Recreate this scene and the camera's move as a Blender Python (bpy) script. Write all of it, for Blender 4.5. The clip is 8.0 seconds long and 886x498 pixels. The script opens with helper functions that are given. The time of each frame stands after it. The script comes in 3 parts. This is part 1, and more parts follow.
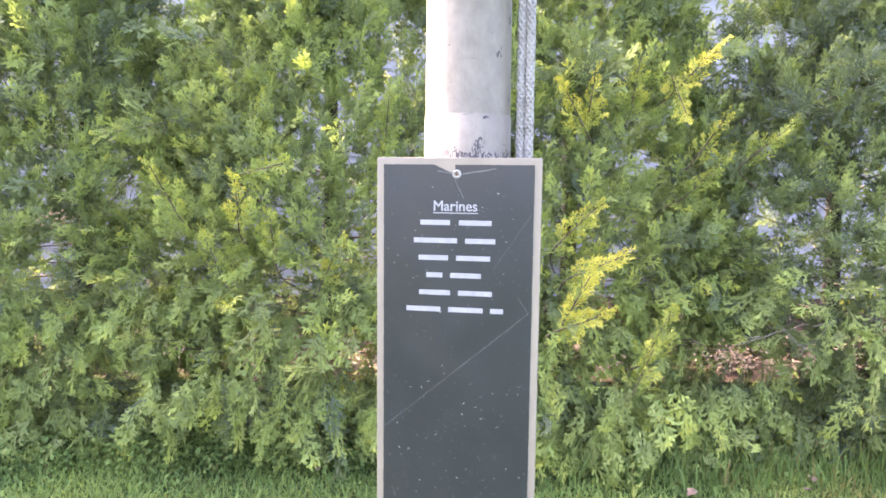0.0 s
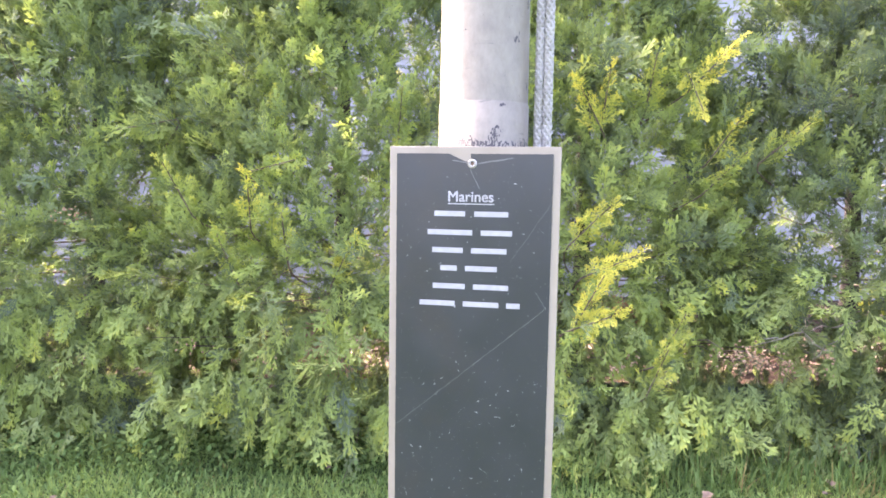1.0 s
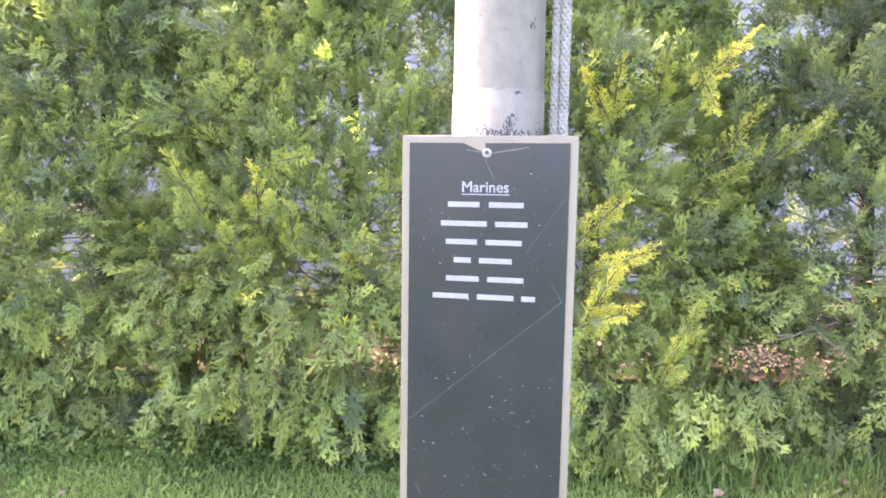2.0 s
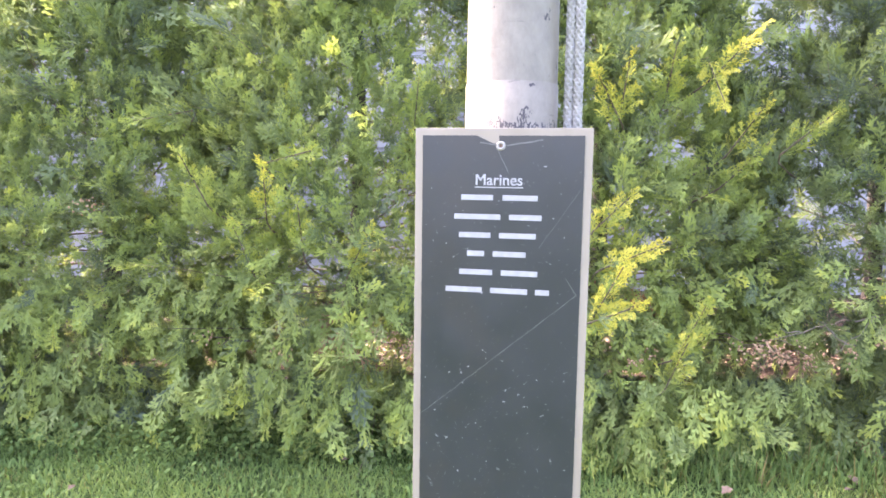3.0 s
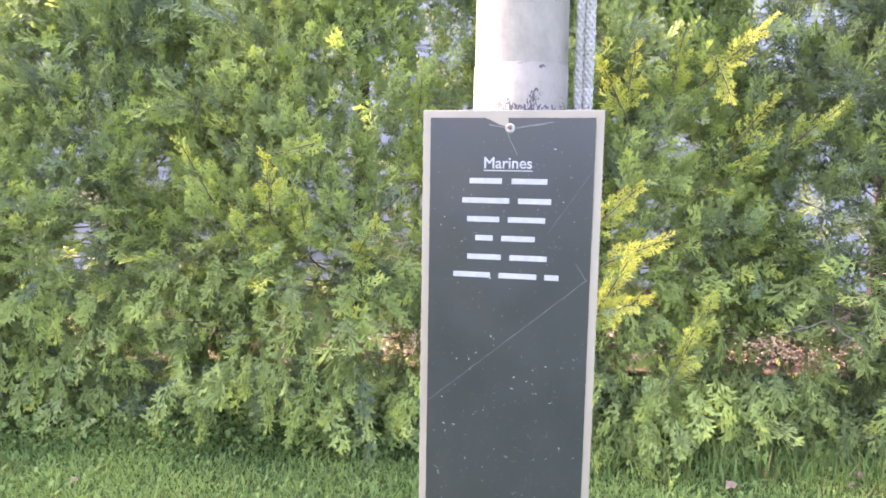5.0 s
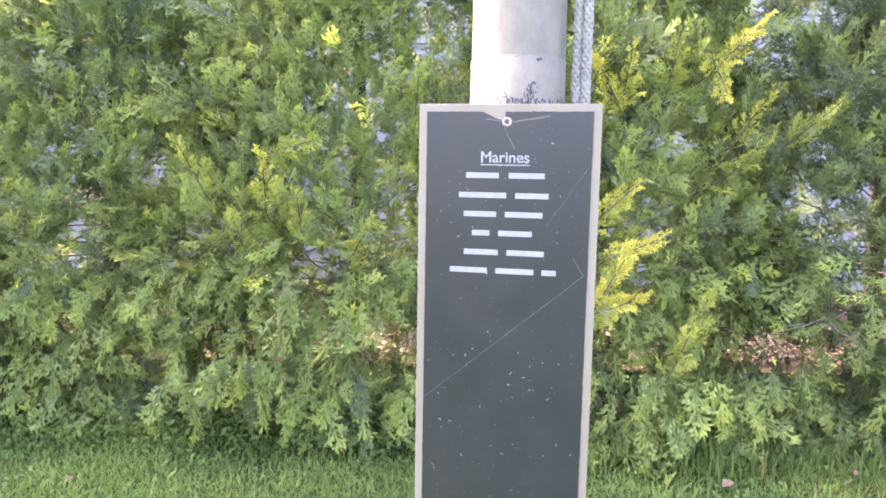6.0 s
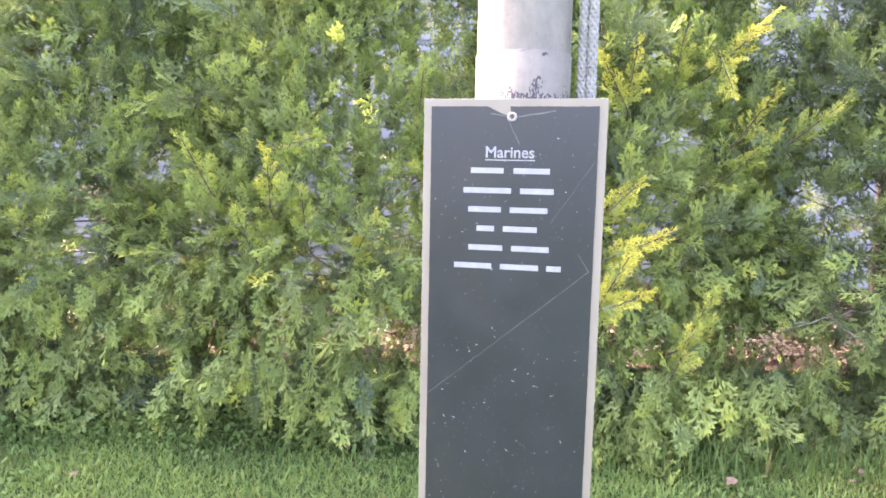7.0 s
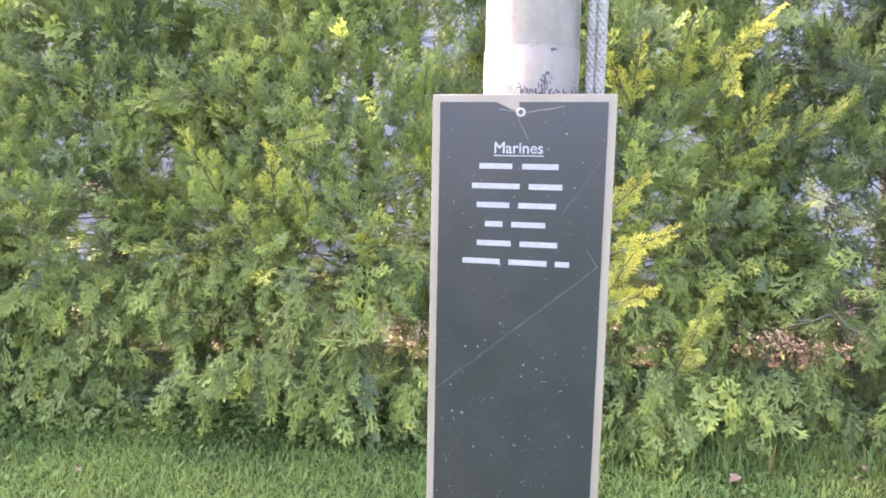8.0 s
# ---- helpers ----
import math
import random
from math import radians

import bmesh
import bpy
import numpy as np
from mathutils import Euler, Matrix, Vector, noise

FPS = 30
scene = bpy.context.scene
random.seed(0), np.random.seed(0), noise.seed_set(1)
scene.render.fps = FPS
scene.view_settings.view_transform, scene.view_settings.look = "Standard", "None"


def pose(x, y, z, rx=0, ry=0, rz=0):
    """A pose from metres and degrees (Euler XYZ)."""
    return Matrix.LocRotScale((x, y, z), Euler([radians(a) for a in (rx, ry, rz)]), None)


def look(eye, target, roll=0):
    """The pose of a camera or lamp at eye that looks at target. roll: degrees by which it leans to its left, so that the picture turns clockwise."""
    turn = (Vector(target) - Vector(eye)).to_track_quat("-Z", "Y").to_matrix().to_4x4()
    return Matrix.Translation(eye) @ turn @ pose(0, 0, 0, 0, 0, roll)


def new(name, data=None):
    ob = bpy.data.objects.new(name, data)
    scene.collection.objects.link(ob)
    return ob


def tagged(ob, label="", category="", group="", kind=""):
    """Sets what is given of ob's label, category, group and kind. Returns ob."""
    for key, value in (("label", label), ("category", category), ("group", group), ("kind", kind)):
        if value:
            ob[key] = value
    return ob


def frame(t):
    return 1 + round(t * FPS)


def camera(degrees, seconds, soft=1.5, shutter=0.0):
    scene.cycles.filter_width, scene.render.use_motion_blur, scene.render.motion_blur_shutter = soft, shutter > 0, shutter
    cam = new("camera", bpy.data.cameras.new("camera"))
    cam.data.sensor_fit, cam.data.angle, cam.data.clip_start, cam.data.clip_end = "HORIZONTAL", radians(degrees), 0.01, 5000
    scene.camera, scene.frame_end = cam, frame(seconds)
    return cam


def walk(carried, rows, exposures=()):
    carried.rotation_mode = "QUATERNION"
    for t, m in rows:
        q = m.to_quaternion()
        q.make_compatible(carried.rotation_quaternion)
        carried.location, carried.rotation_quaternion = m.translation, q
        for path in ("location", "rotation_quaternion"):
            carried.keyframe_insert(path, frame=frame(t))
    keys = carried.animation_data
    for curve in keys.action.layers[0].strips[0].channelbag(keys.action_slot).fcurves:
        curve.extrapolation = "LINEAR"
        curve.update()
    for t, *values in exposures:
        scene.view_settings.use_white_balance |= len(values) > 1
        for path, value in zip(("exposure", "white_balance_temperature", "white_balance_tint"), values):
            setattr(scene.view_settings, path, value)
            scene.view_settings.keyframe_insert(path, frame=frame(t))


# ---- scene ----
cam = camera(66.0, 8.0, soft=1.7)
PATH = [
    (0, (0.13, -0.822, 1.374), (-0.221, 1.136, 1.17), 0.6),
    (0.5, (0.125, -0.816, 1.368), (-0.246, 1.139, 1.166), 0.7),
    (1, (0.122, -0.796, 1.362), (-0.263, 1.156, 1.157), 0.8),
    (1.5, (0.117, -0.783, 1.357), (-0.277, 1.167, 1.148), 0.8),
    (3, (0.102, -0.779, 1.349), (-0.319, 1.163, 1.126), 0.8),
    (3.5, (0.099, -0.778, 1.345), (-0.319, 1.164, 1.118), 0.8),
    (4, (0.095, -0.773, 1.339), (-0.329, 1.168, 1.106), 0.9),
    (4.5, (0.094, -0.771, 1.336), (-0.337, 1.169, 1.103), 0.9),
    (6, (0.093, -0.764, 1.328), (-0.325, 1.178, 1.093), 1.0),
    (6.5, (0.091, -0.759, 1.326), (-0.332, 1.181, 1.086), 1.0),
    (7, (0.092, -0.761, 1.326), (-0.337, 1.177, 1.082), 1.1),
    (7.5, (0.091, -0.76, 1.324), (-0.339, 1.177, 1.076), 1.1),
    (8, (0.085, -0.764, 1.324), (-0.349, 1.172, 1.072), 1.1),
]
walk(cam, [(t, look(eye, target, roll)) for t, eye, target, roll in PATH],
     exposures=[(0, 3.98, 7000, 30), (1.5, 4.04, 7000, 30), (4.5, 4.04, 7000, 30), (7.2, 4.04, 7000, 30), (8, 3.93, 7000, 30)])

# ---- light ----
TURN = 11.0                                   # the hedge and the yard run at this angle to the plaque
YARD = pose(0, 0, 0, 0, 0, TURN)              # u along the hedge, v away from the camera
SUN_SIDE, SUN_UP = 34.0, 49.0                 # degrees behind the hedge's line, degrees above the horizon
to_sun = YARD.to_3x3() @ Vector((-math.cos(radians(SUN_SIDE)), math.sin(radians(SUN_SIDE)), 0))
to_sun = (to_sun * math.cos(radians(SUN_UP)) + Vector((0, 0, math.sin(radians(SUN_UP))))).normalized()

world = bpy.data.worlds.new("sky")
scene.world = world
world.use_nodes = True
wn = world.node_tree.nodes
sky = wn.new("ShaderNodeTexSky")
sky.sky_type, sky.sun_disc = "NISHITA", False
sky.sun_elevation = radians(SUN_UP)
sky.sun_rotation = math.atan2(to_sun.x, to_sun.y)
sky.air_density, sky.dust_density = 1.0, 4.0
world.node_tree.links.new(sky.outputs[0], wn["Background"].inputs[0])
wn["Background"].inputs[1].default_value = 0.15

sun = new("sun", bpy.data.lights.new("sun", "SUN"))
sun.data.energy, sun.data.angle, sun.data.color = 2.1, radians(1.0), (1.0, 0.93, 0.80)
sun.matrix_world = Matrix.Translation((0, 0, 9)) @ to_sun.to_track_quat("Z", "Y").to_matrix().to_4x4()


# ---- materials ----
def material(name, rough=0.6, metal=0.0, spec=0.5):
    m = bpy.data.materials.new(name)
    m.use_nodes = True
    b = m.node_tree.nodes["Principled BSDF"]
    b.inputs["Roughness"].default_value, b.inputs["Metallic"].default_value = rough, metal
    b.inputs["Specular IOR Level"].default_value = spec
    return m, m.node_tree.nodes, m.node_tree.links, b


def noise_tex(n, l, scale, detail=4, coord="Object", stretch=(1, 1, 1), rough=0.55):
    tc, mp, t = n.new("ShaderNodeTexCoord"), n.new("ShaderNodeMapping"), n.new("ShaderNodeTexNoise")
    mp.inputs["Scale"].default_value = stretch
    t.inputs["Scale"].default_value, t.inputs["Detail"].default_value, t.inputs["Roughness"].default_value = scale, detail, rough
    l.new(tc.outputs[coord], mp.inputs[0])
    l.new(mp.outputs[0], t.inputs[0])
    return t.outputs[0]


def ramp(n, l, fac, stops):
    r = n.new("ShaderNodeValToRGB")
    e = r.color_ramp.elements
    while len(e) < len(stops):
        e.new(0.5)
    for k, (p, c) in zip(e, stops):
        k.position, k.color = p, (*c, 1) if len(c) == 3 else c
    l.new(fac, r.inputs[0])
    return r.outputs[0]


def mix(n, l, fac, a, b, blend="MIX"):
    x = n.new("ShaderNodeMix")
    x.data_type, x.blend_type = "RGBA", blend
    for s, v in ((x.inputs[0], fac), (x.inputs[6], a), (x.inputs[7], b)):
        if isinstance(v, bpy.types.NodeSocket):
            l.new(v, s)
        else:
            s.default_value = v if isinstance(v, (int, float)) else (*v, 1)
    return x.outputs[2]


def arith(n, l, op, a, b):
    x = n.new("ShaderNodeMath")
    x.operation = op
    for s, v in zip(x.inputs, (a, b)):
        if isinstance(v, bpy.types.NodeSocket):
            l.new(v, s)
        else:
            s.default_value = v
    return x.outputs[0]


def bump(n, l, b, height, strength, dist):
    x = n.new("ShaderNodeBump")
    x.inputs["Strength"].default_value, x.inputs["Distance"].default_value = strength, dist
    l.new(height, x.inputs["Height"])
    l.new(x.outputs[0], b.inputs["Normal"])


def leaf_material(name, stops, through_light=0.35, rough=0.55):
    """Foliage coloured by a tone stored in each blade: how old the growth is and, in the hedge, painted shade."""
    m, n, l, b = material(name, rough, spec=0.10)
    at = n.new("ShaderNodeAttribute")
    at.attribute_name = "age_tone"
    col = ramp(n, l, at.outputs["Fac"], stops)
    col = mix(n, l, 0.35, col, ramp(n, l, noise_tex(n, l, 9, 3), ((0.3, (0.55, 0.55, 0.55)), (0.7, (1.25, 1.25, 1.2)))), "MULTIPLY")
    l.new(col, b.inputs["Base Color"])
    tr, add = n.new("ShaderNodeBsdfTranslucent"), n.new("ShaderNodeMixShader")
    l.new(mix(n, l, 1.0, col, (1.12, 1.12, 0.80), "MULTIPLY"), tr.inputs[0])
    add.inputs[0].default_value = through_light
    l.new(b.outputs[0], add.inputs[1])
    l.new(tr.outputs[0], add.inputs[2])
    l.new(add.outputs[0], n["Material Output"].inputs[0])
    return m


M_FOLIAGE = leaf_material("cedar_foliage", (
    (0.0, (0.15, 0.085, 0.055)), (0.06, (0.24, 0.145, 0.095)), (0.10, (0.092, 0.122, 0.094)), (0.36, (0.152, 0.196, 0.086)),
    (0.64, (0.262, 0.330, 0.100)), (0.86, (0.42, 0.43, 0.095)), (1.0, (0.60, 0.54, 0.11))), 0.40)
M_GRASS = leaf_material("grass_blade", (
    (0.0, (0.20, 0.16, 0.07)), (0.08, (0.16, 0.15, 0.05)), (0.14, (0.084, 0.142, 0.048)), (0.6, (0.142, 0.218, 0.068)), (1.0, (0.225, 0.292, 0.084))), 0.45)

M_BARK, n, l, b = material("cedar_bark", 0.9)
l.new(ramp(n, l, noise_tex(n, l, 30, 5, stretch=(1, 1, 0.12)), ((0.3, (0.020, 0.017, 0.016)), (0.55, (0.045, 0.036, 0.031)), (0.8, (0.085, 0.070, 0.062)))), b.inputs["Base Color"])
bump(n, l, b, noise_tex(n, l, 60, 4, stretch=(1, 1, 0.1)), 0.8, 0.01)

M_TWIG, n, l, b = material("twig_bark", 0.85)
l.new(ramp(n, l, noise_tex(n, l, 25, 4), ((0.3, (0.06, 0.045, 0.033)), (0.7, (0.17, 0.125, 0.085)))), b.inputs["Base Color"])

M_CONE, n, l, b = material("dry_cone", 0.8, spec=0.2)
l.new(ramp(n, l, noise_tex(n, l, 45, 4), ((0.32, (0.17, 0.098, 0.055)), (0.5, (0.31, 0.205, 0.125)), (0.68, (0.43, 0.305, 0.20)))), b.inputs["Base Color"])

M_DEAD, n, l, b = material("dead_wood", 0.85)
l.new(ramp(n, l, noise_tex(n, l, 25, 4), ((0.3, (0.10, 0.08, 0.062)), (0.7, (0.20, 0.168, 0.135)))), b.inputs["Base Color"])

M_GROUND, n, l, b = material("lawn_soil", 0.95, spec=0.1)
big = ramp(n, l, noise_tex(n, l, 1.3, 5), ((0.3, (0.028, 0.052, 0.016)), (0.55, (0.038, 0.070, 0.021)), (0.8, (0.060, 0.068, 0.029))))
l.new(mix(n, l, 0.6, big, ramp(n, l, noise_tex(n, l, 90, 4), ((0.3, (0.4, 0.4, 0.4)), (0.7, (1.3, 1.3, 1.2)))), "MULTIPLY"), b.inputs["Base Color"])
bump(n, l, b, noise_tex(n, l, 60, 5), 0.7, 0.02)

M_LITTER, n, l, b = material("dry_litter_soil", 0.95, spec=0.1)
l.new(ramp(n, l, noise_tex(n, l, 14, 6), ((0.3, (0.020, 0.013, 0.009)), (0.55, (0.040, 0.026, 0.018)), (0.75, (0.075, 0.050, 0.034)))), b.inputs["Base Color"])
bump(n, l, b, noise_tex(n, l, 40, 5), 0.8, 0.02)

M_DRY, n, l, b = material("dry_leaf", 0.8)
l.new(ramp(n, l, noise_tex(n, l, 40, 4), ((0.3, (0.080, 0.050, 0.032)), (0.7, (0.185, 0.127, 0.085)))), b.inputs["Base Color"])

M_SIDING, n, l, b = material("painted_siding", 0.55)
l.new(ramp(n, l, noise_tex(n, l, 3, 5), ((0.3, (0.185, 0.19, 0.20)), (0.7, (0.23, 0.235, 0.245)))), b.inputs["Base Color"])

# the pole: off-white weathered paint with scuffs, and black flaking close above the plaque
M_POLE, n, l, b = material("weathered_white_paint", 0.55)
base = ramp(n, l, noise_tex(n, l, 7, 6, stretch=(1, 1, 0.5)), ((0.25, (0.116, 0.098, 0.076)), (0.5, (0.160, 0.138, 0.108)), (0.75, (0.200, 0.177, 0.146))))
base = mix(n, l, ramp(n, l, noise_tex(n, l, 3, 5, stretch=(3, 3, 0.35)), ((0.52, (0, 0, 0)), (0.75, (0.6, 0.6, 0.6)))), base, (0.20, 0.172, 0.122))
grime = ramp(n, l, noise_tex(n, l, 55, 5, stretch=(1, 1, 0.6), rough=0.7), ((0.35, (0.80, 0.79, 0.78)), (0.65, (1.08, 1.08, 1.08))))
base = mix(n, l, 1.0, base, grime, "MULTIPLY")
scuff = ramp(n, l, noise_tex(n, l, 26, 4, stretch=(0.6, 0.6, 5), rough=0.65), ((0.60, (0, 0, 0)), (0.70, (0.30, 0.30, 0.30))))
base = mix(n, l, scuff, base, (0.085, 0.075, 0.068))
tc, sp = n.new("ShaderNodeTexCoord"), n.new("ShaderNodeSeparateXYZ")
l.new(tc.outputs["Object"], sp.inputs[0])
specks = ramp(n, l, noise_tex(n, l, 75, 2), ((0.735, (0, 0, 0)), (0.75, (1, 1, 1))))
streak = ramp(n, l, noise_tex(n, l, 34, 3, stretch=(0.5, 0.5, 4)), ((0.655, (0, 0, 0)), (0.70, (0.7, 0.7, 0.7))))
base = mix(n, l, mix(n, l, 1.0, specks, streak, "ADD"), base, (0.06, 0.052, 0.045))
mr = n.new("ShaderNodeMapRange")
mr.inputs[1].default_value, mr.inputs[2].default_value, mr.inputs[3].default_value, mr.inputs[4].default_value = 1.398, 1.419, 0.16, -0.15
l.new(sp.outputs["Z"], mr.inputs[0])
side = n.new("ShaderNodeMapRange")
side.inputs[1].default_value, side.inputs[2].default_value, side.inputs[3].default_value, side.inputs[4].default_value = -0.045, 0.012, -0.10, 0.01
l.new(sp.outputs["X"], side.inputs[0])
flake = arith(n, l, "ADD", noise_tex(n, l, 42, 3, rough=0.6), arith(n, l, "ADD", mr.outputs[0], side.outputs[0]))
flake = ramp(n, l, flake, ((0.49, (0, 0, 0)), (0.505, (1, 1, 1))))
ring = noise_tex(n, l, 190, 2, stretch=(1.2, 1.2, 0.6))
flake = mix(n, l, 1.0, flake, ramp(n, l, ring, ((0.40, (0, 0, 0)), (0.43, (1, 1, 1)), (0.54, (1, 1, 1)), (0.57, (0, 0, 0)))), "MULTIPLY")
l.new(mix(n, l, flake, base, (0.018, 0.014, 0.014)), b.inputs["Base Color"])
bump(n, l, b, noise_tex(n, l, 45, 5), 0.2, 0.004)

M_ROPE, n, l, b = material("braided_polyester", 0.75)
l.new(ramp(n, l, noise_tex(n, l, 60, 4), ((0.3, (0.20, 0.188, 0.175)), (0.7, (0.285, 0.27, 0.255)))), b.inputs["Base Color"])

M_BLACK, n, l, b = material("black_laminate", 0.30)
f = ramp(n, l, noise_tex(n, l, 11, 5), ((0.35, (0.0132, 0.0158, 0.0200)), (0.7, (0.0192, 0.0216, 0.0268))))
f = mix(n, l, ramp(n, l, noise_tex(n, l, 6, 6, rough=0.65), ((0.50, (0, 0, 0)), (0.68, (0.4, 0.4, 0.4)))), f, (0.034, 0.025, 0.021))
dust = ramp(n, l, noise_tex(n, l, 420, 2), ((0.715, (0, 0, 0)), (0.76, (0.35, 0.35, 0.35))))
l.new(mix(n, l, dust, f, (0.55, 0.54, 0.52)), b.inputs["Base Color"])
l.new(ramp(n, l, noise_tex(n, l, 22, 5), ((0.3, (0.31, 0.31, 0.31)), (0.7, (0.40, 0.40, 0.40)))), b.inputs["Roughness"])

M_CORE, n, l, b = material("white_laminate_core", 0.5)
l.new(ramp(n, l, noise_tex(n, l, 16, 5, stretch=(1, 1, 0.3)), ((0.3, (0.186, 0.156, 0.122)), (0.65, (0.226, 0.192, 0.154)), (0.85, (0.190, 0.150, 0.108)))), b.inputs["Base Color"])

M_LETTER, n, l, b = material("engraved_white", 0.6)
l.new(ramp(n, l, noise_tex(n, l, 120, 4), ((0.3, (0.205, 0.205, 0.22)), (0.7, (0.275, 0.275, 0.29)))), b.inputs["Base Color"])

M_SCRATCH, n, l, b = material("scratch_grey", 0.7)
l.new(ramp(n, l, noise_tex(n, l, 60, 3), ((0.3, (0.05, 0.052, 0.055)), (0.7, (0.13, 0.13, 0.13)))), b.inputs["Base Color"])

M_SCREW, n, l, b = material("screw_cap", 0.45)
l.new(ramp(n, l, noise_tex(n, l, 200, 3), ((0.3, (0.22, 0.205, 0.19)), (0.7, (0.30, 0.29, 0.27)))), b.inputs["Base Color"])
M_RUST, n, l, b = material("rusty_recess", 0.8)
l.new(ramp(n, l, noise_tex(n, l, 300, 3), ((0.3, (0.05, 0.035, 0.03)), (0.7, (0.16, 0.09, 0.06)))), b.inputs["Base Color"])


# ---- mesh helpers ----
def mesh_from(name, verts, faces, mat, age_tone=None, smooth=False):
    """A mesh from arrays: verts (n, 3), faces a list of index tuples or an (m, k) array."""
    me = bpy.data.meshes.new(name)
    if isinstance(faces, np.ndarray):
        k = faces.shape[1]
        me.vertices.add(len(verts))
        me.vertices.foreach_set("co", np.asarray(verts, np.float32).ravel())
        me.loops.add(faces.size)
        me.loops.foreach_set("vertex_index", faces.astype(np.int32).ravel())
        me.polygons.add(len(faces))
        me.polygons.foreach_set("loop_start", np.arange(0, faces.size, k, dtype=np.int32))
        me.update(calc_edges=True)
    else:
        me.from_pydata([tuple(v) for v in verts], [], faces)
    if age_tone is not None:
        a = me.attributes.new("age_tone", "FLOAT", "POINT")
        a.data.foreach_set("value", np.asarray(age_tone, np.float32))
    if smooth:
        me.polygons.foreach_set("use_smooth", np.ones(len(me.polygons), bool))
    me.materials.append(mat)
    me.validate()
    return me


def part(name, data, mat, parent, label="", smooth=False):
    """One mesh object under a thing or a part; data is a bmesh or a mesh."""
    if isinstance(data, bmesh.types.BMesh):
        me = bpy.data.meshes.new(name)
        data.to_mesh(me)
        data.free()
        me.materials.append(mat)
        if smooth:
            me.polygons.foreach_set("use_smooth", np.ones(len(me.polygons), bool))
    else:
        me = data
    ob = new(name, me)
    ob.parent = parent
    return tagged(ob, label)


def box_bm(x0, x1, y0, y1, z0, z1, bevel=0.0):
    bm = bmesh.new()
    bmesh.ops.create_cube(bm, size=1, matrix=Matrix.Translation(((x0 + x1) / 2, (y0 + y1) / 2, (z0 + z1) / 2)) @ Matrix.Diagonal((x1 - x0, y1 - y0, z1 - z0, 1)))
    if bevel:
        bmesh.ops.bevel(bm, geom=bm.edges[:], offset=bevel, segments=2, affect="EDGES", profile=0.6)
    return bm


def tube_arrays(points, radii, sides):
    """Verts and quads of a tapered tube along points."""
    p = np.asarray(points, float)
    d = np.gradient(p, axis=0)
    d /= np.linalg.norm(d, axis=1)[:, None] + 1e-9
    ref = np.where(np.abs(d[:, 2:3]) > 0.9, np.array([[1.0, 0, 0]]), np.array([[0, 0, 1.0]]))
    a = np.cross(d, ref)
    a /= np.linalg.norm(a, axis=1)[:, None] + 1e-9
    c = np.cross(d, a)
    ang = np.linspace(0, 2 * np.pi, sides, endpoint=False)
    r = np.asarray(radii, float)[:, None, None]
    v = p[:, None, :] + r * (np.cos(ang)[None, :, None] * a[:, None, :] + np.sin(ang)[None, :, None] * c[:, None, :])
    k, s = len(p), sides
    i, j = np.meshgrid(np.arange(k - 1), np.arange(s), indexing="ij")
    q = np.stack([i * s + j, i * s + (j + 1) % s, (i + 1) * s + (j + 1) % s, (i + 1) * s + j], -1).reshape(-1, 4)
    return v.reshape(-1, 3), q


def joined(pieces):
    """Join (verts, faces) pairs of one face size."""
    vs, fs, o = [], [], 0
    for v, f in pieces:
        vs.append(v)
        fs.append(f + o)
        o += len(v)
    return np.concatenate(vs), np.concatenate(fs)


# ---- ground ----
def build_ground():
    bm = bmesh.new()
    xs = sorted({-600, -150, -40, -15, -8, *np.linspace(-5, 5, 41).tolist(), 8, 15, 40, 150, 600})
    grid = [[bm.verts.new((x, y, 0.0 if max(abs(x), abs(y)) > 5 else 0.02 * noise.noise((x * 0.9, y * 0.9, 0)))) for y in xs] for x in xs]
    for i in range(len(xs) - 1):
        for j in range(len(xs) - 1):
            bm.faces.new((grid[i][j], grid[i + 1][j], grid[i + 1][j + 1], grid[i][j + 1]))
    g = part("ground", bm, M_GROUND, None, smooth=True)
    tagged(g, "green lawn ground with bare soil showing through", "ground", kind="structure")
    return g


build_ground()


def lie(u, v):
    """Height of the ground at a place of the yard."""
    p = YARD @ Vector((u, v, 0))
    return 0.02 * noise.noise((p.x * 0.9, p.y * 0.9, 0)) if max(abs(p.x), abs(p.y)) < 5 else 0.0


# ---- the house wall behind the hedge ----
wall = tagged(new("wall_north"), "pale painted lap-siding wall behind the hedge", "wall", kind="structure")
wall.matrix_world = YARD
part("wall_core", box_bm(-7, 8, 7.03, 7.2, -0.05, 4.2), M_SIDING, wall)
bm = bmesh.new()
lap = [bm.verts.new(c) for c in ((-7, 7.03, 0), (8, 7.03, 0), (8, 7.0, 0), (-7, 7.0, 0), (-7, 7.03, 0.19), (8, 7.03, 0.19), (8, 7.022, 0.19), (-7, 7.022, 0.19))]
for q in ((0, 1, 2, 3), (3, 2, 6, 7), (7, 6, 5, 4), (1, 5, 6, 2), (0, 3, 7, 4)):
    bm.faces.new([lap[i] for i in q])
bmesh.ops.recalc_face_normals(bm, faces=bm.faces[:])
board = part("siding_board", bm, M_SIDING, wall)
for k in range(1, 22):
    ob = board.copy()
    scene.collection.objects.link(ob)
    ob.location.z = 0.18 * k

# ---- dry leaf litter on the strip behind the hedge ----
rng = np.random.default_rng(5)


